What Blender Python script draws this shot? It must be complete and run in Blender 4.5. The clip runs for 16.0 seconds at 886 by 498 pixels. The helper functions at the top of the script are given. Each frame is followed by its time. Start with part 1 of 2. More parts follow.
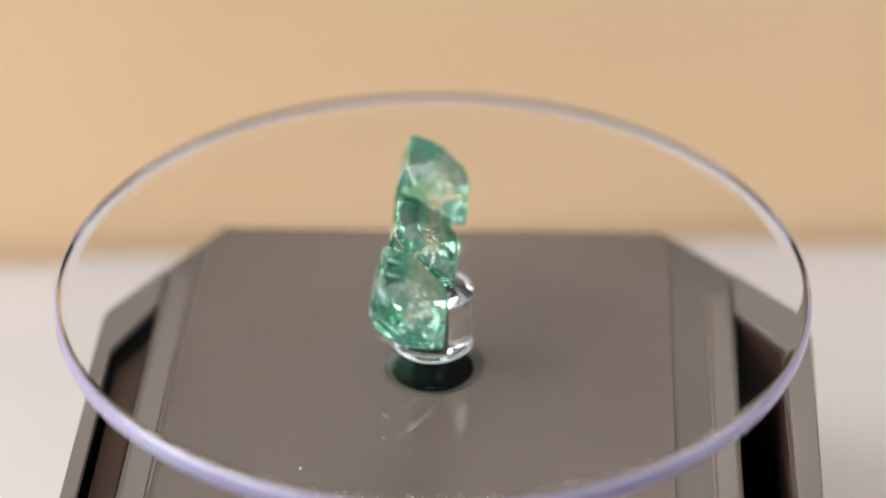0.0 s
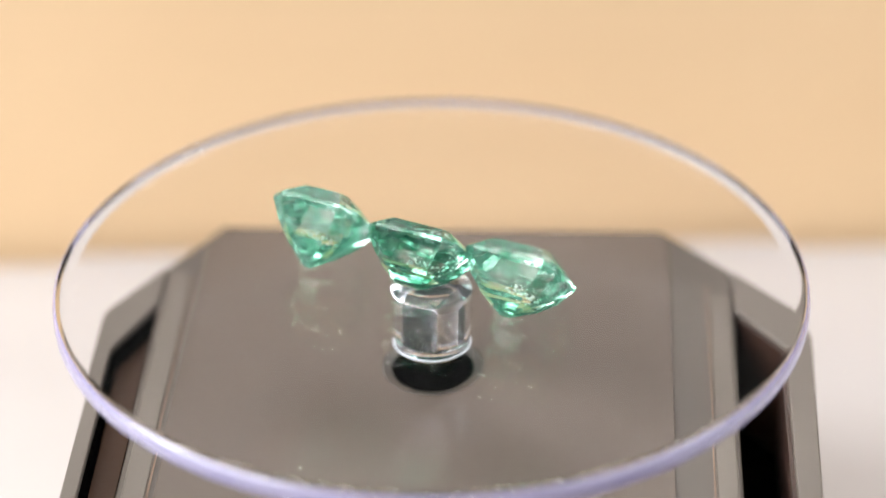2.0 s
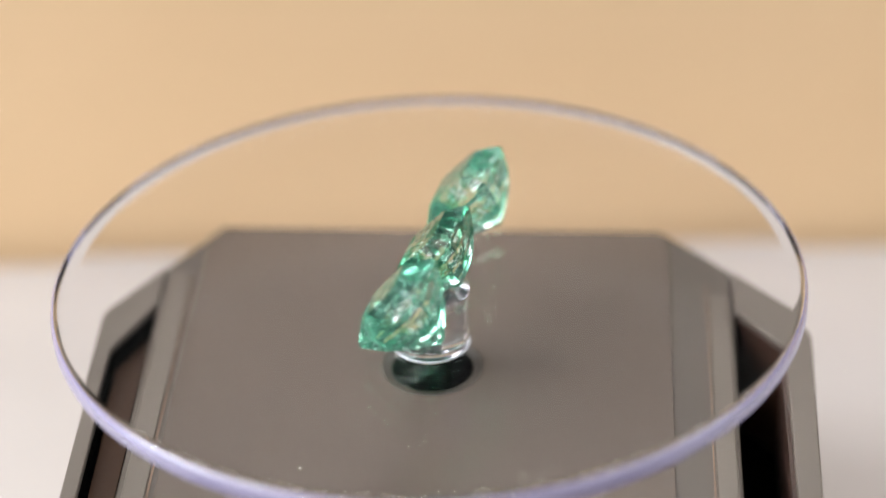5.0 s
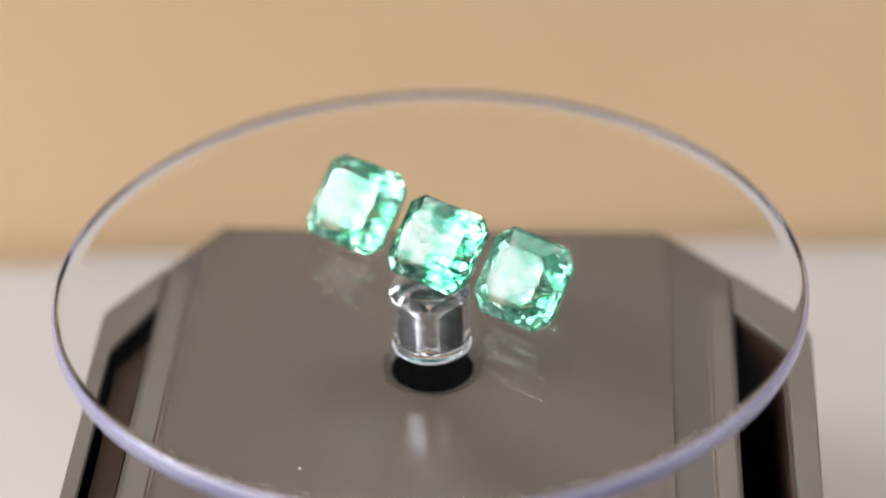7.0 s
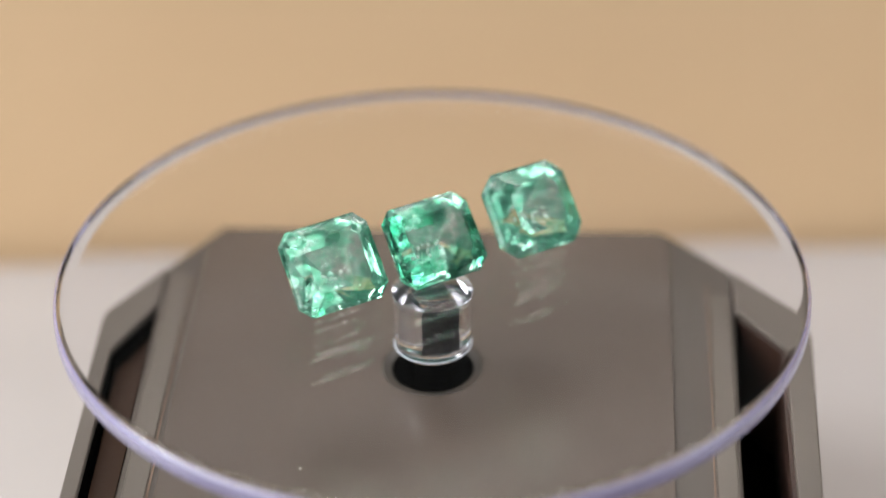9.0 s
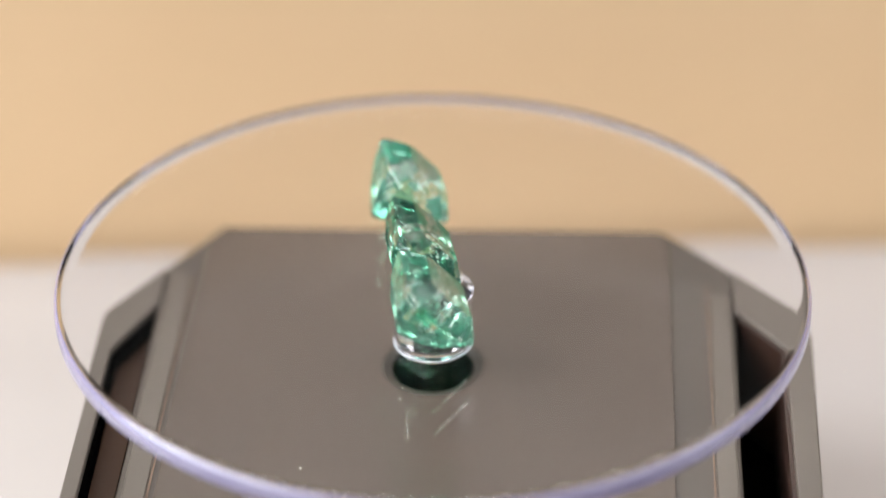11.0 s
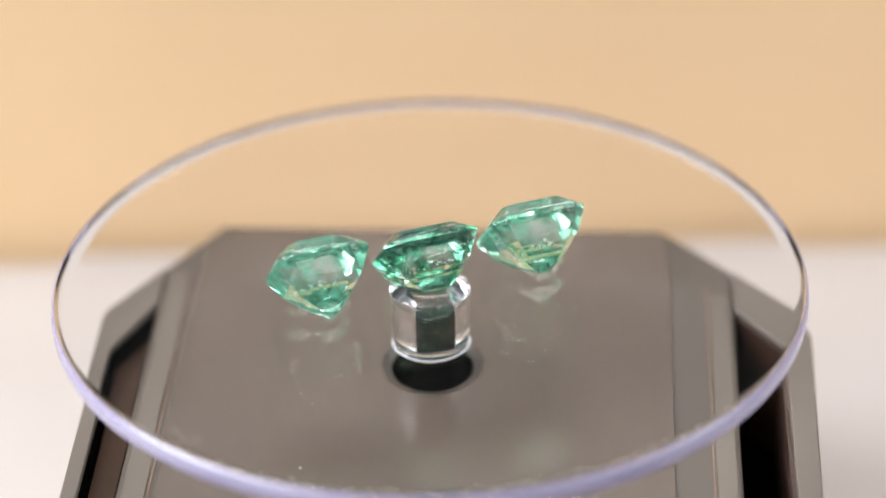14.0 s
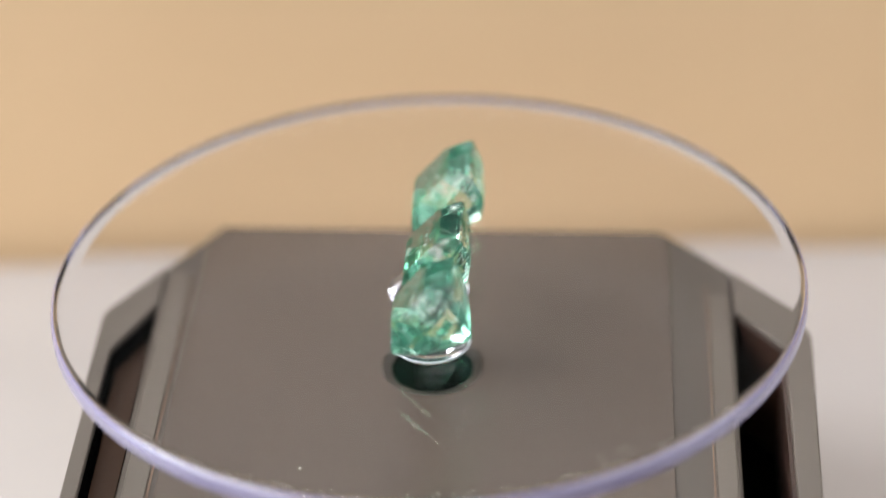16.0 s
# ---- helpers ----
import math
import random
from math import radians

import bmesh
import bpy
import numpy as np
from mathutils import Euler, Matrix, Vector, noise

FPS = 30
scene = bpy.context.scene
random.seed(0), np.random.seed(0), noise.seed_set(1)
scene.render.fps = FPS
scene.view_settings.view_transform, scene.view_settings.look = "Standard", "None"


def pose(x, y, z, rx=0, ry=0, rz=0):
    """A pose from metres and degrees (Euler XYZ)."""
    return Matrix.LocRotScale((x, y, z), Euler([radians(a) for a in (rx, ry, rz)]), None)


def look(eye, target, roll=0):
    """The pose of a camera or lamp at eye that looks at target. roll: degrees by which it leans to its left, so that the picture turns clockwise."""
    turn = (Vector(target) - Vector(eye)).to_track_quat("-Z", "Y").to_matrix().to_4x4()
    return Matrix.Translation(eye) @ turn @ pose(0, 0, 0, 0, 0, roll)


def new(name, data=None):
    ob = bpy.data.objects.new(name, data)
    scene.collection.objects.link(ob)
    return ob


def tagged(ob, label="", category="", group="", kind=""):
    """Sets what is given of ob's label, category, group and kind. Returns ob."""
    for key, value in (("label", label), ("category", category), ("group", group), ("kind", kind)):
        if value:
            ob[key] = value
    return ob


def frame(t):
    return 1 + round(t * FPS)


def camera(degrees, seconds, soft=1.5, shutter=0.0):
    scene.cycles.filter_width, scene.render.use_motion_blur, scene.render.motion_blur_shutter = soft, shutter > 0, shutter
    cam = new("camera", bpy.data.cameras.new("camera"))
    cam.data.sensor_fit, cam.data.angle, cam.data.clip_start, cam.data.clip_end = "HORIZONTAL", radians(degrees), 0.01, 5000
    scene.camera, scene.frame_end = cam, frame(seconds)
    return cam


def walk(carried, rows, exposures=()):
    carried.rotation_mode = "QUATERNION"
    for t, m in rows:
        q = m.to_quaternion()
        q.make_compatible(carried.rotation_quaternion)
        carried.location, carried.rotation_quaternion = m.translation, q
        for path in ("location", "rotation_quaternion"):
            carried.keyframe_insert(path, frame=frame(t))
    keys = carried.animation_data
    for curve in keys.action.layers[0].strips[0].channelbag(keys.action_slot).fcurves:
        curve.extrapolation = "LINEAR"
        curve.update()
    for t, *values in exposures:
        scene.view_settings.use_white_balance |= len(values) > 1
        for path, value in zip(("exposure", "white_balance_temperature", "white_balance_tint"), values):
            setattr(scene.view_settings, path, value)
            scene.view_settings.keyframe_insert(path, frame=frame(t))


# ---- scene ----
R = 0.0425                      # radius of the clear disc, in metres
cam = camera(17.82, 16.0, soft=1.6)
cam.data.dof.use_dof = True
cam.data.dof.focus_distance = 0.318
cam.data.dof.aperture_fstop = 8.0
EYE = (0.0, -0.27275, 0.17458)
AIM = (0.001485, 0.000825, 0.002866)
VIEW = look(EYE, AIM, -1.16)
EXPOSURES = [(0.0, -0.03), (0.5, 0.04), (1.5, 0.32), (2.2, 0.37), (3.0, 0.36), (4.0, 0.25), (5.2, 0.05), (6.5, -0.11), (7.0, -0.22), (8.0, -0.34), (9.0, -0.22),
             (10.3, -0.04), (11.5, 0.16), (12.5, 0.27), (13.5, 0.30), (14.3, 0.19), (15.0, 0.06), (16.0, -0.09)]
walk(cam, [(0.0, VIEW), (16.0, VIEW)], exposures=EXPOSURES)

# ---- light: a window with one brighter pane on either side, an added fill high behind, a ceiling panel ----
world = bpy.data.worlds.new("world")
scene.world = world
world.use_nodes = True
world.node_tree.nodes["Background"].inputs[0].default_value = (0.9, 0.95, 1.0, 1)
world.node_tree.nodes["Background"].inputs[1].default_value = 0.3


def area_light(name, eye, target, width, height, watts, colour):
    data = bpy.data.lights.new(name, "AREA")
    data.shape, data.size, data.size_y, data.energy, data.color = "RECTANGLE", width, height, watts, colour
    lamp = new(name, data)
    lamp.matrix_world = look(eye, target)
    return lamp


area_light("window_light_west", (-0.70, -0.25, 0.58), (0, 0, 0), 0.95, 0.85, 15.4, (1.0, 0.985, 0.97))
area_light("window_light_east", (0.70, -0.25, 0.58), (0, 0, 0), 0.95, 0.85, 4.6, (1.0, 0.98, 0.965))
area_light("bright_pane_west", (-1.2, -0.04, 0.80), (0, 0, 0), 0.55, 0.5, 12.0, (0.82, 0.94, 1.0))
area_light("bright_pane_east", (1.2, -0.04, 0.80), (0, 0, 0), 0.55, 0.5, 3.8, (0.86, 0.94, 1.0))
# unseen fill, added to brighten the panel's front and backlight the stones
area_light("fill_light_north", (0, 1.44, 1.33), (0, 0, 0), 2.6, 0.5, 3.2, (1.0, 0.97, 0.93))
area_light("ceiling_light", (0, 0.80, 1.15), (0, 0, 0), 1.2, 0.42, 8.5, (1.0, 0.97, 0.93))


# ---- materials ----
def material(name):
    mat = bpy.data.materials.new(name)
    mat.use_nodes = True
    return mat, mat.node_tree.nodes, mat.node_tree.links, mat.node_tree.nodes["Principled BSDF"]


def mottled(name, dark, light, scale, rough=0.5, bump=0.0, bump_scale=400.0, stretch=(1, 1, 1), spread=0.06, metal=0.0, coat=0.0):
    """A surface whose colour drifts between two tones at one scale, with fine grain at another."""
    mat, nodes, links, bsdf = material(name)
    coord = nodes.new("ShaderNodeTexCoord")
    mapping = nodes.new("ShaderNodeMapping")
    mapping.inputs["Scale"].default_value = stretch
    links.new(coord.outputs["Object"], mapping.inputs["Vector"])
    big = nodes.new("ShaderNodeTexNoise")
    big.inputs["Scale"].default_value, big.inputs["Detail"].default_value = scale, 4
    links.new(mapping.outputs["Vector"], big.inputs["Vector"])
    fine = nodes.new("ShaderNodeTexNoise")
    fine.inputs["Scale"].default_value, fine.inputs["Detail"].default_value = bump_scale, 3
    links.new(mapping.outputs["Vector"], fine.inputs["Vector"])
    ramp = nodes.new("ShaderNodeValToRGB")
    ramp.color_ramp.elements[0].position, ramp.color_ramp.elements[1].position = 0.3, 0.7
    ramp.color_ramp.elements[0].color, ramp.color_ramp.elements[1].color = (*dark, 1), (*light, 1)
    links.new(big.outputs["Fac"], ramp.inputs["Fac"])
    links.new(ramp.outputs["Color"], bsdf.inputs["Base Color"])
    span = nodes.new("ShaderNodeMapRange")
    span.inputs["To Min"].default_value, span.inputs["To Max"].default_value = rough - spread, rough + spread
    links.new(fine.outputs["Fac"], span.inputs["Value"])
    links.new(span.outputs["Result"], bsdf.inputs["Roughness"])
    bsdf.inputs["Metallic"].default_value = metal
    bsdf.inputs["Coat Weight"].default_value = coat
    if bump:
        relief = nodes.new("ShaderNodeBump")
        relief.inputs["Strength"].default_value, relief.inputs["Distance"].default_value = bump, 0.0005
        links.new(fine.outputs["Fac"], relief.inputs["Height"])
        links.new(relief.outputs["Normal"], bsdf.inputs["Normal"])
    return mat


def clear(name, tint, ior, rough=0.0):
    mat, nodes, links, bsdf = material(name)
    glass = nodes.new("ShaderNodeBsdfGlass")
    glass.inputs["Color"].default_value = (*tint, 1)
    glass.inputs["IOR"].default_value, glass.inputs["Roughness"].default_value = ior, rough
    links.new(glass.outputs[0], nodes["Material Output"].inputs["Surface"])
    return mat


def gem_material(name, pale, deep, scale, cloud, milky, fleck):
    """Pale green beryl: clear, with colour zones and cloudy, flawed patches."""
    mat, nodes, links, bsdf = material(name)
    coord = nodes.new("ShaderNodeTexCoord")
    zone = nodes.new("ShaderNodeTexNoise")
    zone.inputs["Scale"].default_value, zone.inputs["Detail"].default_value = scale, 3
    links.new(coord.outputs["Object"], zone.inputs["Vector"])
    ramp = nodes.new("ShaderNodeValToRGB")
    ramp.color_ramp.elements[0].position, ramp.color_ramp.elements[1].position = 0.44, 0.60
    ramp.color_ramp.elements[0].color, ramp.color_ramp.elements[1].color = (*pale, 1), (*deep, 1)
    links.new(zone.outputs["Fac"], ramp.inputs["Fac"])
    glass = nodes.new("ShaderNodeBsdfGlass")
    glass.inputs["IOR"].default_value = 1.575
    fine = nodes.new("ShaderNodeTexNoise")
    fine.inputs["Scale"].default_value, fine.inputs["Detail"].default_value = scale * 5.0, 5
    links.new(coord.outputs["Object"], fine.inputs["Vector"])
    silk = nodes.new("ShaderNodeValToRGB")
    silk.color_ramp.elements[0].position, silk.color_ramp.elements[1].position = 0.56, 0.63
    silk.color_ramp.elements[0].color, silk.color_ramp.elements[1].color = (1, 1, 1, 1), (*fleck, 1)
    links.new(fine.outputs["Fac"], silk.inputs["Fac"])
    zoned = nodes.new("ShaderNodeMixRGB")
    zoned.blend_type = "MULTIPLY"
    zoned.inputs[0].default_value = 1.0
    links.new(ramp.outputs["Color"], zoned.inputs[1])
    links.new(silk.outputs["Color"], zoned.inputs[2])
    links.new(zoned.outputs["Color"], glass.inputs["Color"])
    flaw = nodes.new("ShaderNodeTexNoise")
    flaw.inputs["Scale"].default_value, flaw.inputs["Detail"].default_value = scale * 3.1, 6
    links.new(coord.outputs["Object"], flaw.inputs["Vector"])
    span = nodes.new("ShaderNodeMapRange")
    span.inputs["From Min"].default_value, span.inputs["From Max"].default_value = 0.42, 0.68
    span.inputs["To Min"].default_value, span.inputs["To Max"].default_value = cloud * 0.4, cloud
    links.new(flaw.outputs["Fac"], span.inputs["Value"])
    links.new(span.outputs["Result"], glass.inputs["Roughness"])
    grain = nodes.new("ShaderNodeTexNoise")
    grain.inputs["Scale"].default_value, grain.inputs["Detail"].default_value = scale * 2.6, 6
    links.new(coord.outputs["Object"], grain.inputs["Vector"])
    relief = nodes.new("ShaderNodeBump")
    relief.inputs["Strength"].default_value, relief.inputs["Distance"].default_value = 0.02, 0.0003
    links.new(grain.outputs["Fac"], relief.inputs["Height"])
    links.new(relief.outputs["Normal"], glass.inputs["Normal"])
    milk, veil, body = nodes.new("ShaderNodeBsdfTranslucent"), nodes.new("ShaderNodeBsdfDiffuse"), nodes.new("ShaderNodeMixShader")
    milk.inputs["Color"].default_value = veil.inputs["Color"].default_value = (0.33, 0.88, 0.68, 1)
    body.inputs[0].default_value = 0.4
    links.new(milk.outputs[0], body.inputs[1])
    links.new(veil.outputs[0], body.inputs[2])
    mix = nodes.new("ShaderNodeMixShader")
    haze = nodes.new("ShaderNodeMapRange")
    haze.inputs["From Min"].default_value, haze.inputs["From Max"].default_value = 0.42, 0.68
    haze.inputs["To Min"].default_value, haze.inputs["To Max"].default_value = milky * 0.25, milky * 2.2
    links.new(flaw.outputs["Fac"], haze.inputs["Value"])
    links.new(haze.outputs["Result"], mix.inputs[0])
    links.new(glass.outputs[0], mix.inputs[1])
    links.new(body.outputs[0], mix.inputs[2])
    links.new(mix.outputs[0], nodes["Material Output"].inputs["Surface"])
    return mat


M_TABLE = mottled("white_table_paint", (0.395, 0.362, 0.352), (0.445, 0.41, 0.40), 9, 0.55, 0.05, 700)
M_TAN = mottled("tan_paper", (0.715, 0.505, 0.30), (0.755, 0.545, 0.33), 11, 0.8, 0.05, 900, (1, 1, 2.2))
M_ROOM = mottled("room_paint", (0.030, 0.028, 0.027), (0.040, 0.038, 0.036), 2, 0.8)
M_WALL = mottled("grey_wall_paint", (0.22, 0.21, 0.20), (0.25, 0.24, 0.23), 2, 0.8)
M_CEILING = mottled("white_ceiling_paint", (0.80, 0.80, 0.79), (0.84, 0.84, 0.83), 3, 0.8)
M_RAIL = mottled("pale_taupe_plastic", (0.072, 0.058, 0.048), (0.079, 0.064, 0.053), 60, 0.42, 0.02, 4000, spread=0.03)
M_BASE = mottled("taupe_plastic", (0.041, 0.0315, 0.025), (0.045, 0.035, 0.028), 60, 0.42, 0.02, 4000, spread=0.03)
M_PANEL = mottled("satin_panel", (0.061, 0.0465, 0.0375), (0.066, 0.0505, 0.041), 45, 0.25, spread=0.0)
M_PANEL.node_tree.nodes["Principled BSDF"].inputs["Specular IOR Level"].default_value = 0.58
M_STRIP = mottled("grey_strip_plastic", (0.070, 0.056, 0.045), (0.076, 0.061, 0.050), 60, 0.4, 0.05, 2600)
M_RING = mottled("dark_ring_plastic", (0.022, 0.018, 0.015), (0.028, 0.023, 0.019), 60, 0.35, 0.03, 2600)
# paints the shade in slots and well; also the shaft's own black
M_PIT = mottled("black_shade_and_shaft", (0.0007, 0.0007, 0.0007), (0.0014, 0.0014, 0.0014), 80, 0.95)
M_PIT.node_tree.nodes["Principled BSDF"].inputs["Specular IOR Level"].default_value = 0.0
M_BROWN = mottled("brown_inner_plastic", (0.034, 0.0145, 0.007), (0.042, 0.019, 0.0095), 60, 0.55, 0.05, 1500)
M_BROWN.node_tree.nodes["Principled BSDF"].inputs["Specular IOR Level"].default_value = 0.15
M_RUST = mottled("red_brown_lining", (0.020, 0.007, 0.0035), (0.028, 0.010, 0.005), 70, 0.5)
M_COPPER = mottled("copper_trace", (0.15, 0.09, 0.06), (0.19, 0.12, 0.08), 90, 0.4, metal=0.4)
M_DUST = mottled("dust", (0.7, 0.68, 0.6), (0.8, 0.78, 0.7), 300, 0.9)
M_ACRYLIC, nodes, links, bsdf = material("clear_acrylic")
bend, gleam, sheet = nodes.new("ShaderNodeBsdfRefraction"), nodes.new("ShaderNodeBsdfGlossy"), nodes.new("ShaderNodeMixShader")
bend.inputs["Color"].default_value, bend.inputs["IOR"].default_value, bend.inputs["Roughness"].default_value = (0.985, 0.985, 0.988, 1), 1.39, 0.0
gleam.inputs["Color"].default_value, gleam.inputs["Roughness"].default_value = (1, 1, 1, 1), 0.0
facing, coated = nodes.new("ShaderNodeFresnel"), nodes.new("ShaderNodeMath")
facing.inputs["IOR"].default_value = 1.39
coated.operation = "POWER"
coated.inputs[1].default_value = 1.3
links.new(facing.outputs[0], coated.inputs[0])
links.new(coated.outputs[0], sheet.inputs[0])
links.new(bend.outputs[0], sheet.inputs[1])
links.new(gleam.outputs[0], sheet.inputs[2])
links.new(sheet.outputs[0], nodes["Material Output"].inputs["Surface"])
M_HUB = clear("milky_lit_acrylic", (0.97, 0.97, 0.985), 1.49, 0.03)
hub_nodes = M_HUB.node_tree.nodes
# bluish diffuse paints the milky look and the light the hub catches
caught_light, lit_mix = hub_nodes.new("ShaderNodeBsdfDiffuse"), hub_nodes.new("ShaderNodeMixShader")
caught_light.inputs["Color"].default_value = (0.66, 0.72, 0.85, 1)
lit_mix.inputs[0].default_value = 0.006
M_HUB.node_tree.links.new(hub_nodes["Glass BSDF"].outputs[0], lit_mix.inputs[1])
M_HUB.node_tree.links.new(caught_light.outputs[0], lit_mix.inputs[2])
M_HUB.node_tree.links.new(lit_mix.outputs[0], hub_nodes["Material Output"].inputs["Surface"])
M_FOOT_GLINT = mottled("pale_foot_glint", (0.36, 0.37, 0.40), (0.42, 0.43, 0.46), 300, 0.2)
M_GEM_A = gem_material("pale_green_beryl", (0.977, 0.990, 0.984), (0.50, 0.80, 0.68), 300, 0.09, 0.085, (0.50, 0.80, 0.69))
M_GEM_B = gem_material("flawed_green_beryl", (0.968, 0.986, 0.977), (0.30, 0.66, 0.53), 360, 0.045, 0.045, (0.26, 0.60, 0.46))
M_GEM_C = gem_material("clear_green_beryl", (0.977, 0.990, 0.984), (0.52, 0.80, 0.70), 280, 0.10, 0.10, (0.46, 0.76, 0.66))
M_FEATHER = mottled("white_feather", (0.7, 0.74, 0.7), (0.85, 0.87, 0.84), 900, 0.6)
M_SPECK = mottled("dark_inclusion", (0.01, 0.02, 0.015), (0.03, 0.04, 0.03), 900, 0.5)

# film round the disc's edge: lilac, glossy, half see-through
M_EDGE, nodes, links, bsdf = material("lilac_edge_film")
bsdf.inputs["Base Color"].default_value, bsdf.inputs["Roughness"].default_value = (0.32, 0.295, 0.45, 1), 0.2
bsdf.inputs["Coat Weight"].default_value, bsdf.inputs["Coat Roughness"].default_value = 1.0, 0.14
bsdf.inputs["Coat IOR"].default_value = 1.9
bare, blend = nodes.new("ShaderNodeBsdfTransparent"), nodes.new("ShaderNodeMixShader")
streaks, thin = nodes.new("ShaderNodeTexNoise"), nodes.new("ShaderNodeMapRange")
streaks.inputs["Scale"].default_value, streaks.inputs["Detail"].default_value = 160, 3
thin.inputs["To Min"].default_value, thin.inputs["To Max"].default_value = 0.55, 0.68
links.new(streaks.outputs["Fac"], thin.inputs["Value"])
links.new(thin.outputs["Result"], blend.inputs[0])
links.new(bare.outputs[0], blend.inputs[1])
links.new(bsdf.outputs[0], blend.inputs[2])
links.new(blend.outputs[0], nodes["Material Output"].inputs["Surface"])


# ---- mesh helpers ----
def mesh_of(name, bm, *materials):
    data = bpy.data.meshes.new(name)
    bmesh.ops.recalc_face_normals(bm, faces=bm.faces[:])
    bm.to_mesh(data)
    bm.free()
    for mat in materials:
        data.materials.append(mat)
    return data


def part(name, bm, mat, parent, label=""):
    """Links a bmesh as one mesh object under a thing or a part."""
    ob = new(name, mesh_of(name, bm, mat))
    ob.parent = parent
    return tagged(ob, label)


def slab(bm, outline, low, high):
    """A prism over an outline of (x, y) between two heights."""
    a = [bm.verts.new((x, y, low)) for x, y in outline]
    b = [bm.verts.new((x, y, high)) for x, y in outline]
    bm.faces.new(a[::-1])
    bm.faces.new(b)
    for i in range(len(a)):
        j = (i + 1) % len(a)
        bm.faces.new((a[i], a[j], b[j], b[i]))


def pierced(bm, outline, radius, low, high, steps=48):
    """A prism with a round hole at the origin."""
    circle = [(radius * math.cos(2 * math.pi * k / steps), radius * math.sin(2 * math.pi * k / steps)) for k in range(steps)]
    loops = []
    for z in (low, high):
        edges, both = [], []
        for points in (outline, circle):
            verts = [bm.verts.new((x, y, z)) for x, y in points]
            edges += [bm.edges.new((verts[i], verts[(i + 1) % len(verts)])) for i in range(len(verts))]
            both.append(verts)
        bmesh.ops.triangle_fill(bm, edges=edges, use_beauty=True)
        loops.append(both)
    for a, b in zip(*loops):
        for i in range(len(a)):
            j = (i + 1) % len(a)
            bm.faces.new((a[i], a[j], b[j], b[i]))


def bevelled(ob, width, segments=2):
    mod = ob.modifiers.new("bevel", "BEVEL")
    mod.width, mod.segments, mod.limit_method = width, segments, "ANGLE"
    return ob


def lathe(bm, profile, steps=96, closed=True, mat_index=None):
    """Turns a profile of (radius, height) about the z axis; radius 0 makes a pole."""
    rings = []
    for r, z in profile:
        if r < 1e-9:
            rings.append([bm.verts.new((0, 0, z))])
        else:
            rings.append([bm.verts.new((r * math.cos(2 * math.pi * k / steps), r * math.sin(2 * math.pi * k / steps), z)) for k in range(steps)])
    made = []
    for n in range(len(rings) - 1 + (1 if closed else 0)):
        a, b = rings[n], rings[(n + 1) % len(rings)]
        for k in range(steps):
            j = (k + 1) % steps
            if len(a) == 1 and len(b) == 1:
                continue
            if len(a) == 1:
                f = bm.faces.new((a[0], b[k], b[j]))
            elif len(b) == 1:
                f = bm.faces.new((a[k], a[j], b[0]))
            else:
                f = bm.faces.new((a[k], a[j], b[j], b[k]))
            f.smooth = True
            made.append((n, f))
    return made


def scaled(points):
    return [(x * R, y * R) for x, y in points]


# ---- the setting ----
Z_TABLE = -1.10 * R
Z_BASE = -0.340 * R
Y_WALL = 1.83 * R

bm = bmesh.new()
slab(bm, [(-0.75, -0.9), (0.75, -0.9), (0.75, Y_WALL), (-0.75, Y_WALL)], -0.8, Z_TABLE)
tagged(new("table_top", mesh_of("table_top", bm, M_TABLE)), "matt white solid table block under the turntable", "table top", kind="structure")

bm = bmesh.new()
slab(bm, [(-0.75, Y_WALL + 0.003), (0.75, Y_WALL + 0.003), (0.75, Y_WALL + 0.02), (-0.75, Y_WALL + 0.02)], Z_TABLE - 0.03, 0.022)
tagged(new("backdrop", mesh_of("backdrop", bm, M_TAN)), "plain tan paper backdrop behind the table", "backdrop", kind="structure")


# unseen shell; its dark south wall and white ceiling shape bounce and reflections
def room():
    size = 1.5
    for name, outline, low, high in (
            ("wall_north", [(-size, size), (size, size), (size, size + 0.1), (-size, size + 0.1)], -0.8, 1.6),
            ("wall_south", [(-size, -size - 0.1), (size, -size - 0.1), (size, -size), (-size, -size)], -0.8, 1.6),
            ("wall_west", [(-size - 0.1, -size - 0.1), (-size, -size - 0.1), (-size, size + 0.1), (-size - 0.1, size + 0.1)], -0.8, 1.6),
            ("wall_east", [(size, -size - 0.1), (size + 0.1, -size - 0.1), (size + 0.1, size + 0.1), (size, size + 0.1)], -0.8, 1.6),
            ("floor", [(-size - 0.1, -size - 0.1), (size + 0.1, -size - 0.1), (size + 0.1, size + 0.1), (-size - 0.1, size + 0.1)], -0.9, -0.8),
            ("ceiling", [(-size - 0.1, -size - 0.1), (size + 0.1, -size - 0.1), (size + 0.1, size + 0.1), (-size - 0.1, size + 0.1)], 1.6, 1.7)):
        bm = bmesh.new()
        slab(bm, outline, low, high)
        tagged(new(name, mesh_of(name, bm, {"wall_south": M_ROOM, "floor": M_ROOM, "ceiling": M_CEILING}.get(name, M_WALL))), {"wall_south": "plain dark grey wall", "floor": "plain dark grey floor", "ceiling": "plain white painted ceiling"}.get(name, "plain grey painted wall"), name.split("_")[0], kind="structure")


room()


# ---- the turntable's base ----
def set_back(points):
    return [(x * R, (y + 0.018) * R) for x, y in points]


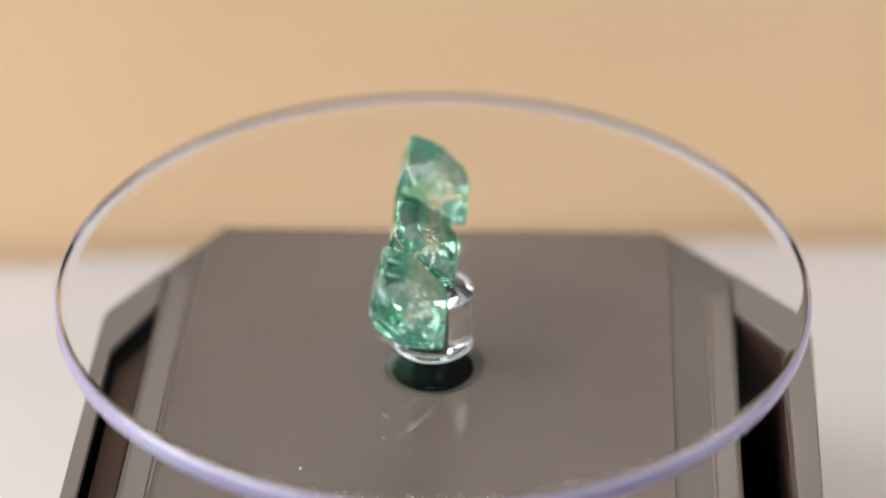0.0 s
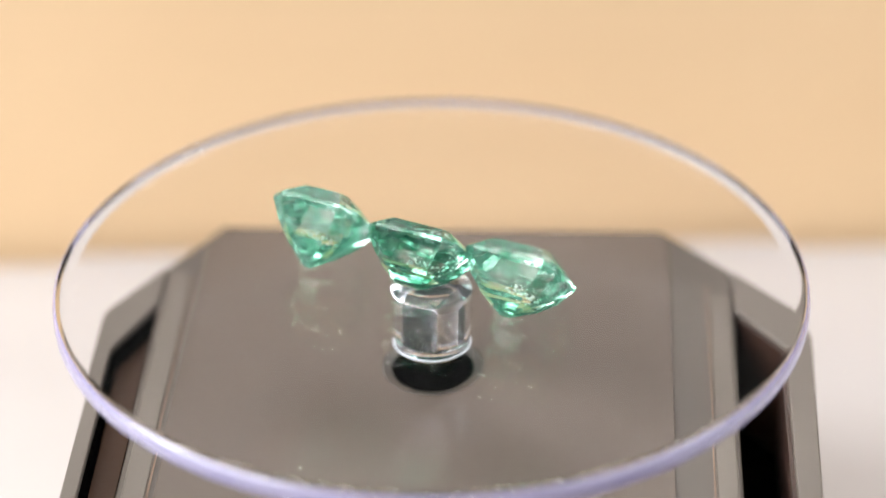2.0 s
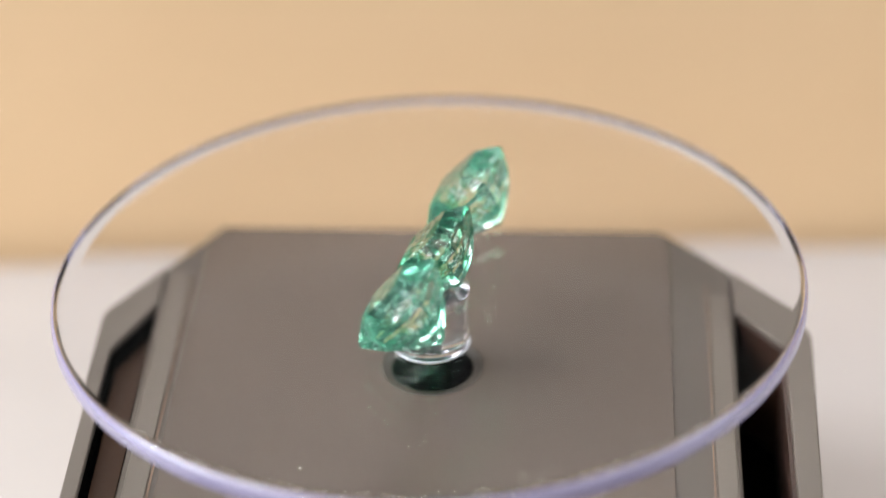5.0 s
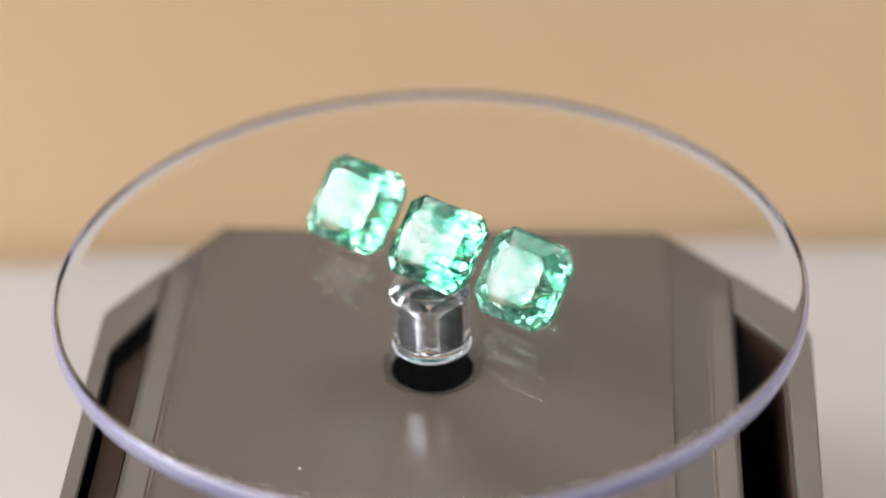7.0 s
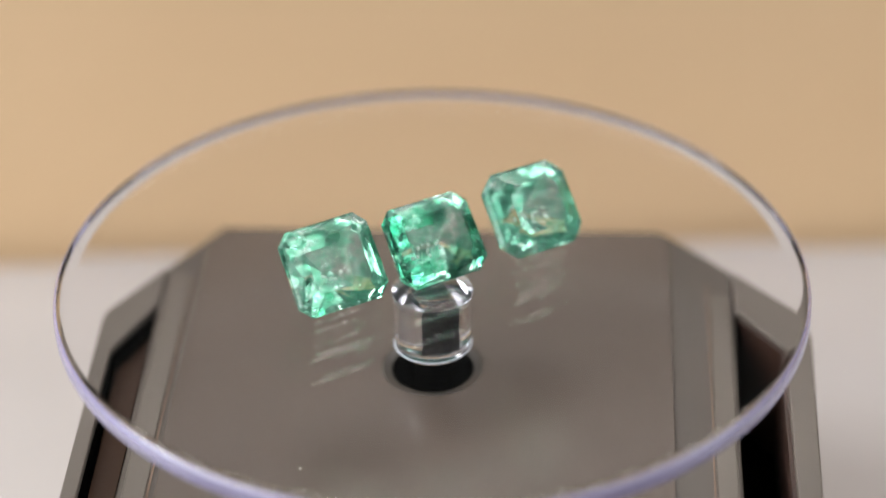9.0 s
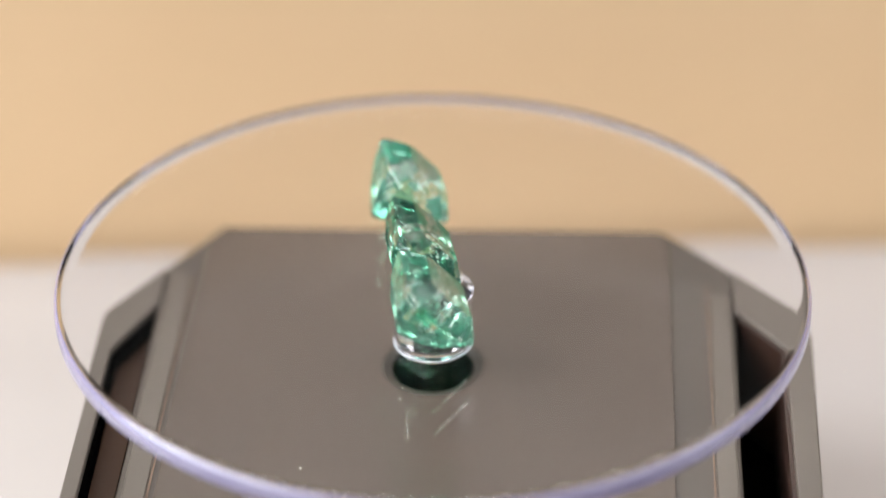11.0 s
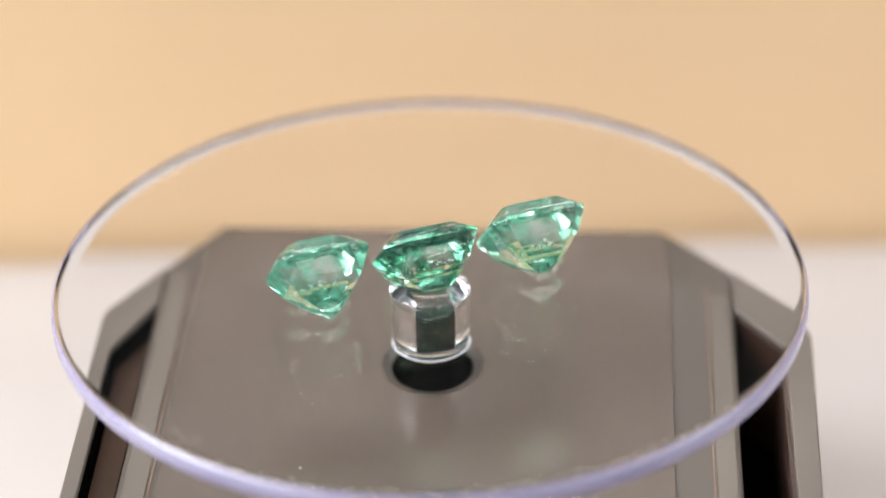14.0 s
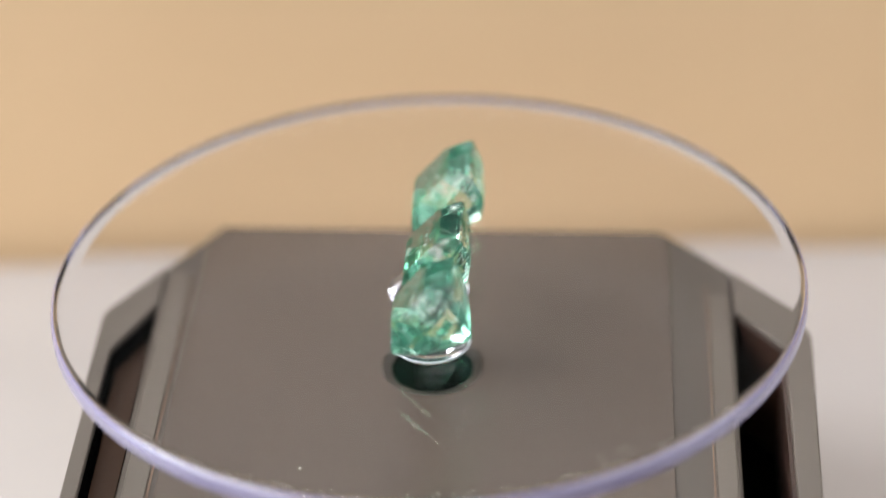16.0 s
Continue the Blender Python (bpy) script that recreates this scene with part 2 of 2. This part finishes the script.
def turntable_base():
    base = tagged(new("display_turntable"), "taupe plastic octagonal turntable base with dark side slots", "turntable base")
    base.matrix_world = pose(0, 0, 0, 0, 0, -3.9)
    foot = Z_TABLE
    # middle block between the slots
    bm = bmesh.new()
    pierced(bm, set_back([(-0.80, -1.25), (0.835, -1.25), (0.835, 0.49), (0.662, 0.682), (0.645, 0.699), (0.617, 0.71), (-0.640, 0.705), (-0.661, 0.699), (-0.676, 0.682), (-0.80, 0.475)]), 0.113 * R, foot, Z_BASE - 0.00015)
    body = bevelled(part("body", bm, M_BASE, base), 0.0006, 3)
    # outer rails with the chamfered rear corners
    bm = bmesh.new()
    slab(bm, set_back([(-0.803, 0.47), (-0.932, 0.258), (-0.944, 0.235), (-0.950, 0.205), (-0.950, 0.165), (-0.94, -1.25), (-0.898, -1.25), (-0.905, 0.04), (-0.812, 0.262), (-0.803, 0.262)]), foot, Z_BASE + 0.0001)
    bevelled(part("side_rail", bm, M_RAIL, base), 0.0011, 4)
    bm = bmesh.new()
    slab(bm, set_back([(0.838, 0.487), (1.022, 0.276), (1.042, 0.250), (1.052, 0.215), (1.052, 0.17), (1.028, -1.25), (0.976, -1.25), (0.974, 0.10), (0.849, 0.276), (0.838, 0.276)][::-1]), foot, Z_BASE + 0.0001)
    bevelled(part("side_rail", bm, M_RAIL, base), 0.0011, 4)
    # slot floors
    bm = bmesh.new()
    slab(bm, set_back([(-0.895, -1.24), (-0.802, -1.24), (-0.802, 0.27), (-0.90, 0.05)]), foot, Z_BASE - 0.003)
    part("slot_floor", bm, M_BROWN, base, "dark brown slot floor")
    # the deep slot's shade is put into this floor's black
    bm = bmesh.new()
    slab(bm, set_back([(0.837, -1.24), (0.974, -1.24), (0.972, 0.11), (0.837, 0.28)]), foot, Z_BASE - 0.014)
    part("slot_floor", bm, M_PIT, base, "slot floor with shade painted black")
    # slot shade put into black sheets; the right rail's lining is red-brown
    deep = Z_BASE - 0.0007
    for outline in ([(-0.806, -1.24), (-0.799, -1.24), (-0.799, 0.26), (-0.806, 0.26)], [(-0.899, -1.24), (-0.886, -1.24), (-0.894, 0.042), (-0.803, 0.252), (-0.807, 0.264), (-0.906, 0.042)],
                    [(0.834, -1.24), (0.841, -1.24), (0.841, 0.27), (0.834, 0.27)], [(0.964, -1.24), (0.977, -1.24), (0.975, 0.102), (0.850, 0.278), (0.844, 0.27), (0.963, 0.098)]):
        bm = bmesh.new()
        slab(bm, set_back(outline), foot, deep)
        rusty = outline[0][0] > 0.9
        part("slot_shade_and_lining", bm, M_RUST if rusty else M_PIT, base, "red-brown slot lining" if rusty else "black sheet of slot shade")
    # satin panel, edge strips and traces
    bm = bmesh.new()
    pierced(bm, set_back([(-0.70, -1.22), (0.66, -1.22), (0.66, 0.66), (0.635, 0.695), (-0.655, 0.69), (-0.70, 0.62)]), 0.139 * R, Z_BASE - 0.001, Z_BASE + 0.0002)
    bevelled(part("panel", bm, M_PANEL, base, "satin grey-brown panel"), 0.0001, 2)
    for low, high, side in ((-0.785, -0.722, 0.44), (0.767, 0.825, 0.36)):
        bm = bmesh.new()
        slab(bm, set_back([(low, -1.22), (high, -1.22), (high, side), (low, side)]), Z_BASE - 0.001, Z_BASE + 0.0001)
        bevelled(part("edge_strip", bm, M_STRIP, base), 0.0002, 2)
    for at in (-0.717, 0.762):
        bm = bmesh.new()
        slab(bm, set_back([(at - 0.0015, -1.22), (at + 0.0015, -1.22), (at + 0.0015, 0.42), (at - 0.0015, 0.42)]), Z_BASE - 0.001, Z_BASE)
        part("trace", bm, M_COPPER, base, "thin copper-brown line")
    # well under the hub, its shade put into the black
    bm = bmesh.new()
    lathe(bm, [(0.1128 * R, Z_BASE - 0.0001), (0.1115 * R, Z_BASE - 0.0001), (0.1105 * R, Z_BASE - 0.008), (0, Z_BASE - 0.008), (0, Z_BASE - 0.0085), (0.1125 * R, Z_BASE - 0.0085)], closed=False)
    part("bearing_well", bm, M_PIT, base, "bearing well with shade painted black")
    bm = bmesh.new()
    lathe(bm, [(0.1385 * R, Z_BASE + 0.00015), (0.132 * R, Z_BASE - 0.00002), (0.118 * R, Z_BASE - 0.0001), (0.1132 * R, Z_BASE - 0.0001), (0.1132 * R, Z_BASE - 0.0006), (0.1385 * R, Z_BASE - 0.0006)])
    part("bearing_ring", bm, M_RING, base, "dished dark grey ring")
    bm = bmesh.new()
    bmesh.ops.create_icosphere(bm, subdivisions=1, radius=0.00011, matrix=Matrix.Translation((-0.321 * R, -0.48 * R, Z_BASE + 0.00025)))
    part("dust_fleck", bm, M_DUST, base, "pale dust fleck")
    return base


turntable_base()


# ---- the turning disc ----
THICK = 0.072 * R
HUB_FOOT = -0.260 * R


def turntable_disc():
    disc = tagged(new("turntable_disc"), "clear round acrylic disc with a lilac edge on a clear hub", "display disc")
    rim = 1.016 * R
    bm = bmesh.new()
    b, under, rise = 0.021 * R, 0.036 * R, 0.030 * R
    arc = [(rim - b + b * math.sin(a), -b + b * math.cos(a)) for a in [math.pi / 10 * k for k in range(1, 6)]]
    lower = [(rim - under + under * math.cos(a), -THICK + rise - rise * math.sin(a)) for a in [math.pi / 16 * k for k in range(0, 8)]]
    profile = [(0, 0), (rim - b, 0)] + arc + lower + [(rim - under, -THICK), (0, -THICK)]
    made = lathe(bm, profile, steps=256, closed=False)
    for n, f in made:
        if n in (0, len(profile) - 2):
            f.smooth = False
    plate = new("plate", mesh_of("plate", bm, M_ACRYLIC))
    plate.parent = disc
    # the film follows the edge with a hair's gap
    bm = bmesh.new()
    skin = arc[1:] + lower[:3]

    def swollen(by):
        return [(r + by, z * (1 + by / THICK)) for r, z in skin]

    lathe(bm, swollen(0.0016 * R) + swollen(0.0006 * R)[::-1], steps=256)
    film = part("edge_film", bm, M_EDGE, disc, "glossy lilac film on the edge")
    film.visible_shadow = False
    plate.visible_shadow = False
    for k in range(5):
        bm = bmesh.new()
        a, far = radians(118 + random.uniform(-4, 4)), R * random.uniform(0.93, 0.97)
        bmesh.ops.create_icosphere(bm, subdivisions=1, radius=R * random.uniform(0.0012, 0.0022), matrix=Matrix.Translation((far * math.cos(a), far * math.sin(a), 0.00004)))
        part("dust_fleck", bm, M_DUST, disc, "pale dust fleck")
    # hub: a thick clear sleeve with a square bore
    r = 0.1075 * R
    bm = bmesh.new()
    top = -THICK - 0.0002
    lathe(bm, [(0, top), (1.01 * r, top), (1.03 * r, top - 0.05 * r), (1.015 * r, top - 0.24 * r), (0.985 * r, top - 0.36 * r), (0.98 * r, HUB_FOOT + 0.16 * r), (0.96 * r, HUB_FOOT + 0.08 * r), (0.90 * r, HUB_FOOT), (0, HUB_FOOT)], closed=False)
    hub = part("hub", bm, M_HUB, disc, "clear acrylic hub sleeve")
    # pale opaque ring that paints the bright line round the hub's foot
    bm = bmesh.new()
    lathe(bm, [(0.985 * r + 0.022 * r * math.cos(2 * math.pi * k / 12), HUB_FOOT + 0.11 * r + 0.022 * r * math.sin(2 * math.pi * k / 12)) for k in range(12)], steps=72)
    part("foot_glint", bm, M_FOOT_GLINT, disc, "pale ring painted as the glint on the hub's foot").visible_shadow = False
    s = 0.0435 * R

    def square(half):
        return [(half * math.sqrt(2) * math.cos(radians(a - 10)), half * math.sqrt(2) * math.sin(radians(a - 10))) for a in (225, 315, 45, 135)]

    bore = bmesh.new()
    slab(bore, square(s), HUB_FOOT + 0.16 * r, top - 0.30 * r)
    bmesh.ops.recalc_face_normals(bore, faces=bore.faces[:])
    bmesh.ops.reverse_faces(bore, faces=bore.faces[:])
    shell = bpy.data.meshes.new("bore")
    bore.to_mesh(shell)
    bore.free()
    whole = bmesh.new()
    whole.from_mesh(hub.data)
    whole.from_mesh(shell)
    whole.to_mesh(hub.data)
    whole.free()
    hub.visible_shadow = False
    bm = bmesh.new()
    s *= 0.93
    slab(bm, square(s), HUB_FOOT + 0.18 * r, top - 0.33 * r)
    part("shaft", bm, M_PIT, disc, "square black drive shaft")
    bm = bmesh.new()
    lathe(bm, [(0, Z_BASE - 0.008), (0.05 * R, Z_BASE - 0.008), (0.05 * R, HUB_FOOT - 0.0002), (0, HUB_FOOT - 0.0002)], closed=False, steps=48)
    part("shaft_collar", bm, M_PIT, disc)
    return disc


DISC = turntable_disc()


# ---- the three stones ----
def ring(bm, z, ax, ay, cut, jitter):
    points = [(ax, ay - cut), (ax - cut, ay), (-ax + cut, ay), (-ax, ay - cut), (-ax, -ay + cut), (-ax + cut, -ay), (ax - cut, -ay), (ax, -ay + cut)]
    return [bm.verts.new(((0.971 * x + random.uniform(-1, 1) * jitter) * R, (y + random.uniform(-1, 1) * jitter) * R, (z + random.uniform(-0.3, 0.3) * jitter) * R)) for x, y in points]


def gem(name_label, rings, mat, place, tilt, turn, flakes, specks, seed):
    """An emerald-cut stone of octagonal steps from the table down, lying on its pavilion."""
    random.seed(seed)
    bm = bmesh.new()
    loops = [ring(bm, *spec, 0.0015) for spec in rings]
    bm.faces.new(loops[0])
    for a, b in zip(loops, loops[1:]):
        for i in range(8):
            j = (i + 1) % 8
            bm.faces.new((a[i], a[j], b[j], b[i]))
    bm.faces.new(loops[-1][::-1])
    stone = new("emerald", mesh_of("emerald", bm, mat))
    tagged(stone, name_label, "gemstone", "emeralds on the disc")
    depth = rings[-1][0]
    wide, tall = rings[0][1], rings[0][2]
    for amount, size, reach, colour, word in ((flakes, 0.0070, 0.022, M_FEATHER, "white feather flaw"), (specks, 0.0027, 0.066, M_SPECK, "dark speck")):
        centre = Vector((random.uniform(-0.25, 0.1) * wide, -0.25 * tall, 0.25 * depth))
        for _ in range(amount):
            bm = bmesh.new()
            bmesh.ops.create_icosphere(bm, subdivisions=1, radius=size * R * random.uniform(0.4, 1.1))
            for v in bm.verts:
                v.co *= random.uniform(0.5, 1.3)
                v.co.z *= 0.3
            spot = centre + Vector((random.gauss(0, 1) * reach, random.gauss(0, 0.55) * reach, random.uniform(-0.4, 0.4) * reach))
            bm.transform(Matrix.Translation(spot * R) @ Euler([random.uniform(-1, 1) for _ in range(3)]).to_matrix().to_4x4())
            part("inclusion", bm, colour, stone, word)
    t = radians(tilt)
    basis = Matrix(((0, -math.cos(t), math.sin(t)), (1, 0, 0), (0, math.sin(t), math.cos(t)))).to_4x4()
    basis = pose(0, 0, 0, 0, 0, turn) @ basis
    low = min((basis @ v.co).z for v in stone.data.vertices)
    return stone, Matrix.Translation((place[0] * R, place[1] * R, -low + 0.00002)) @ basis


GEMS = [
    gem("pale green emerald-cut stone, slightly longer, cut corners", [(0.046, 0.086, 0.073, 0.018), (0.012, 0.129, 0.113, 0.032), (0.004, 0.136, 0.119, 0.034), (-0.006, 0.136, 0.119, 0.034), (-0.060, 0.106, 0.092, 0.027), (-0.100, 0.069, 0.058, 0.017), (-0.138, 0.014, 0.004, 0.002)],
        M_GEM_A, (-0.046, -0.278), 47, -2.8, 18, 2, 3),
    gem("flawed green emerald-cut stone with dark specks", [(0.036, 0.090, 0.070, 0.018), (0.010, 0.128, 0.107, 0.032), (0.004, 0.134, 0.113, 0.034), (-0.006, 0.134, 0.113, 0.034), (-0.052, 0.110, 0.087, 0.027), (-0.092, 0.078, 0.050, 0.016), (-0.122, 0.040, 0.006, 0.003)],
        M_GEM_B, (-0.016, 0.0185), 46, -2.8, 14, 40, 5),
    gem("clear green square emerald-cut stone with pointed base", [(0.050, 0.074, 0.069, 0.023), (0.014, 0.123, 0.112, 0.040), (0.004, 0.131, 0.119, 0.042), (-0.006, 0.131, 0.119, 0.042), (-0.060, 0.103, 0.091, 0.033), (-0.108, 0.062, 0.053, 0.019), (-0.155, 0.006, 0.006, 0.002)],
        M_GEM_C, (0.008, 0.316), 49, -2.8, 11, 6, 9),
]


def motions():
    times = [0.25 * k for k in range(65)]

    def turned(t):
        # the motor lags a little in the middle of the clip
        lag = 2.2 * math.exp(-((t - 7.7) / 2.0) ** 2)
        return pose(0, -0.006 * R, 0, 0, 0, 33.82 * t - 1.7 - lag) @ pose(0.0064 * R, 0.0007 * R, 0, 0.15, 1.1, 0)

    walk(DISC, [(t, turned(t)) for t in times])
    for stone, rest in GEMS:
        walk(stone, [(t, turned(t) @ rest) for t in times])


motions()
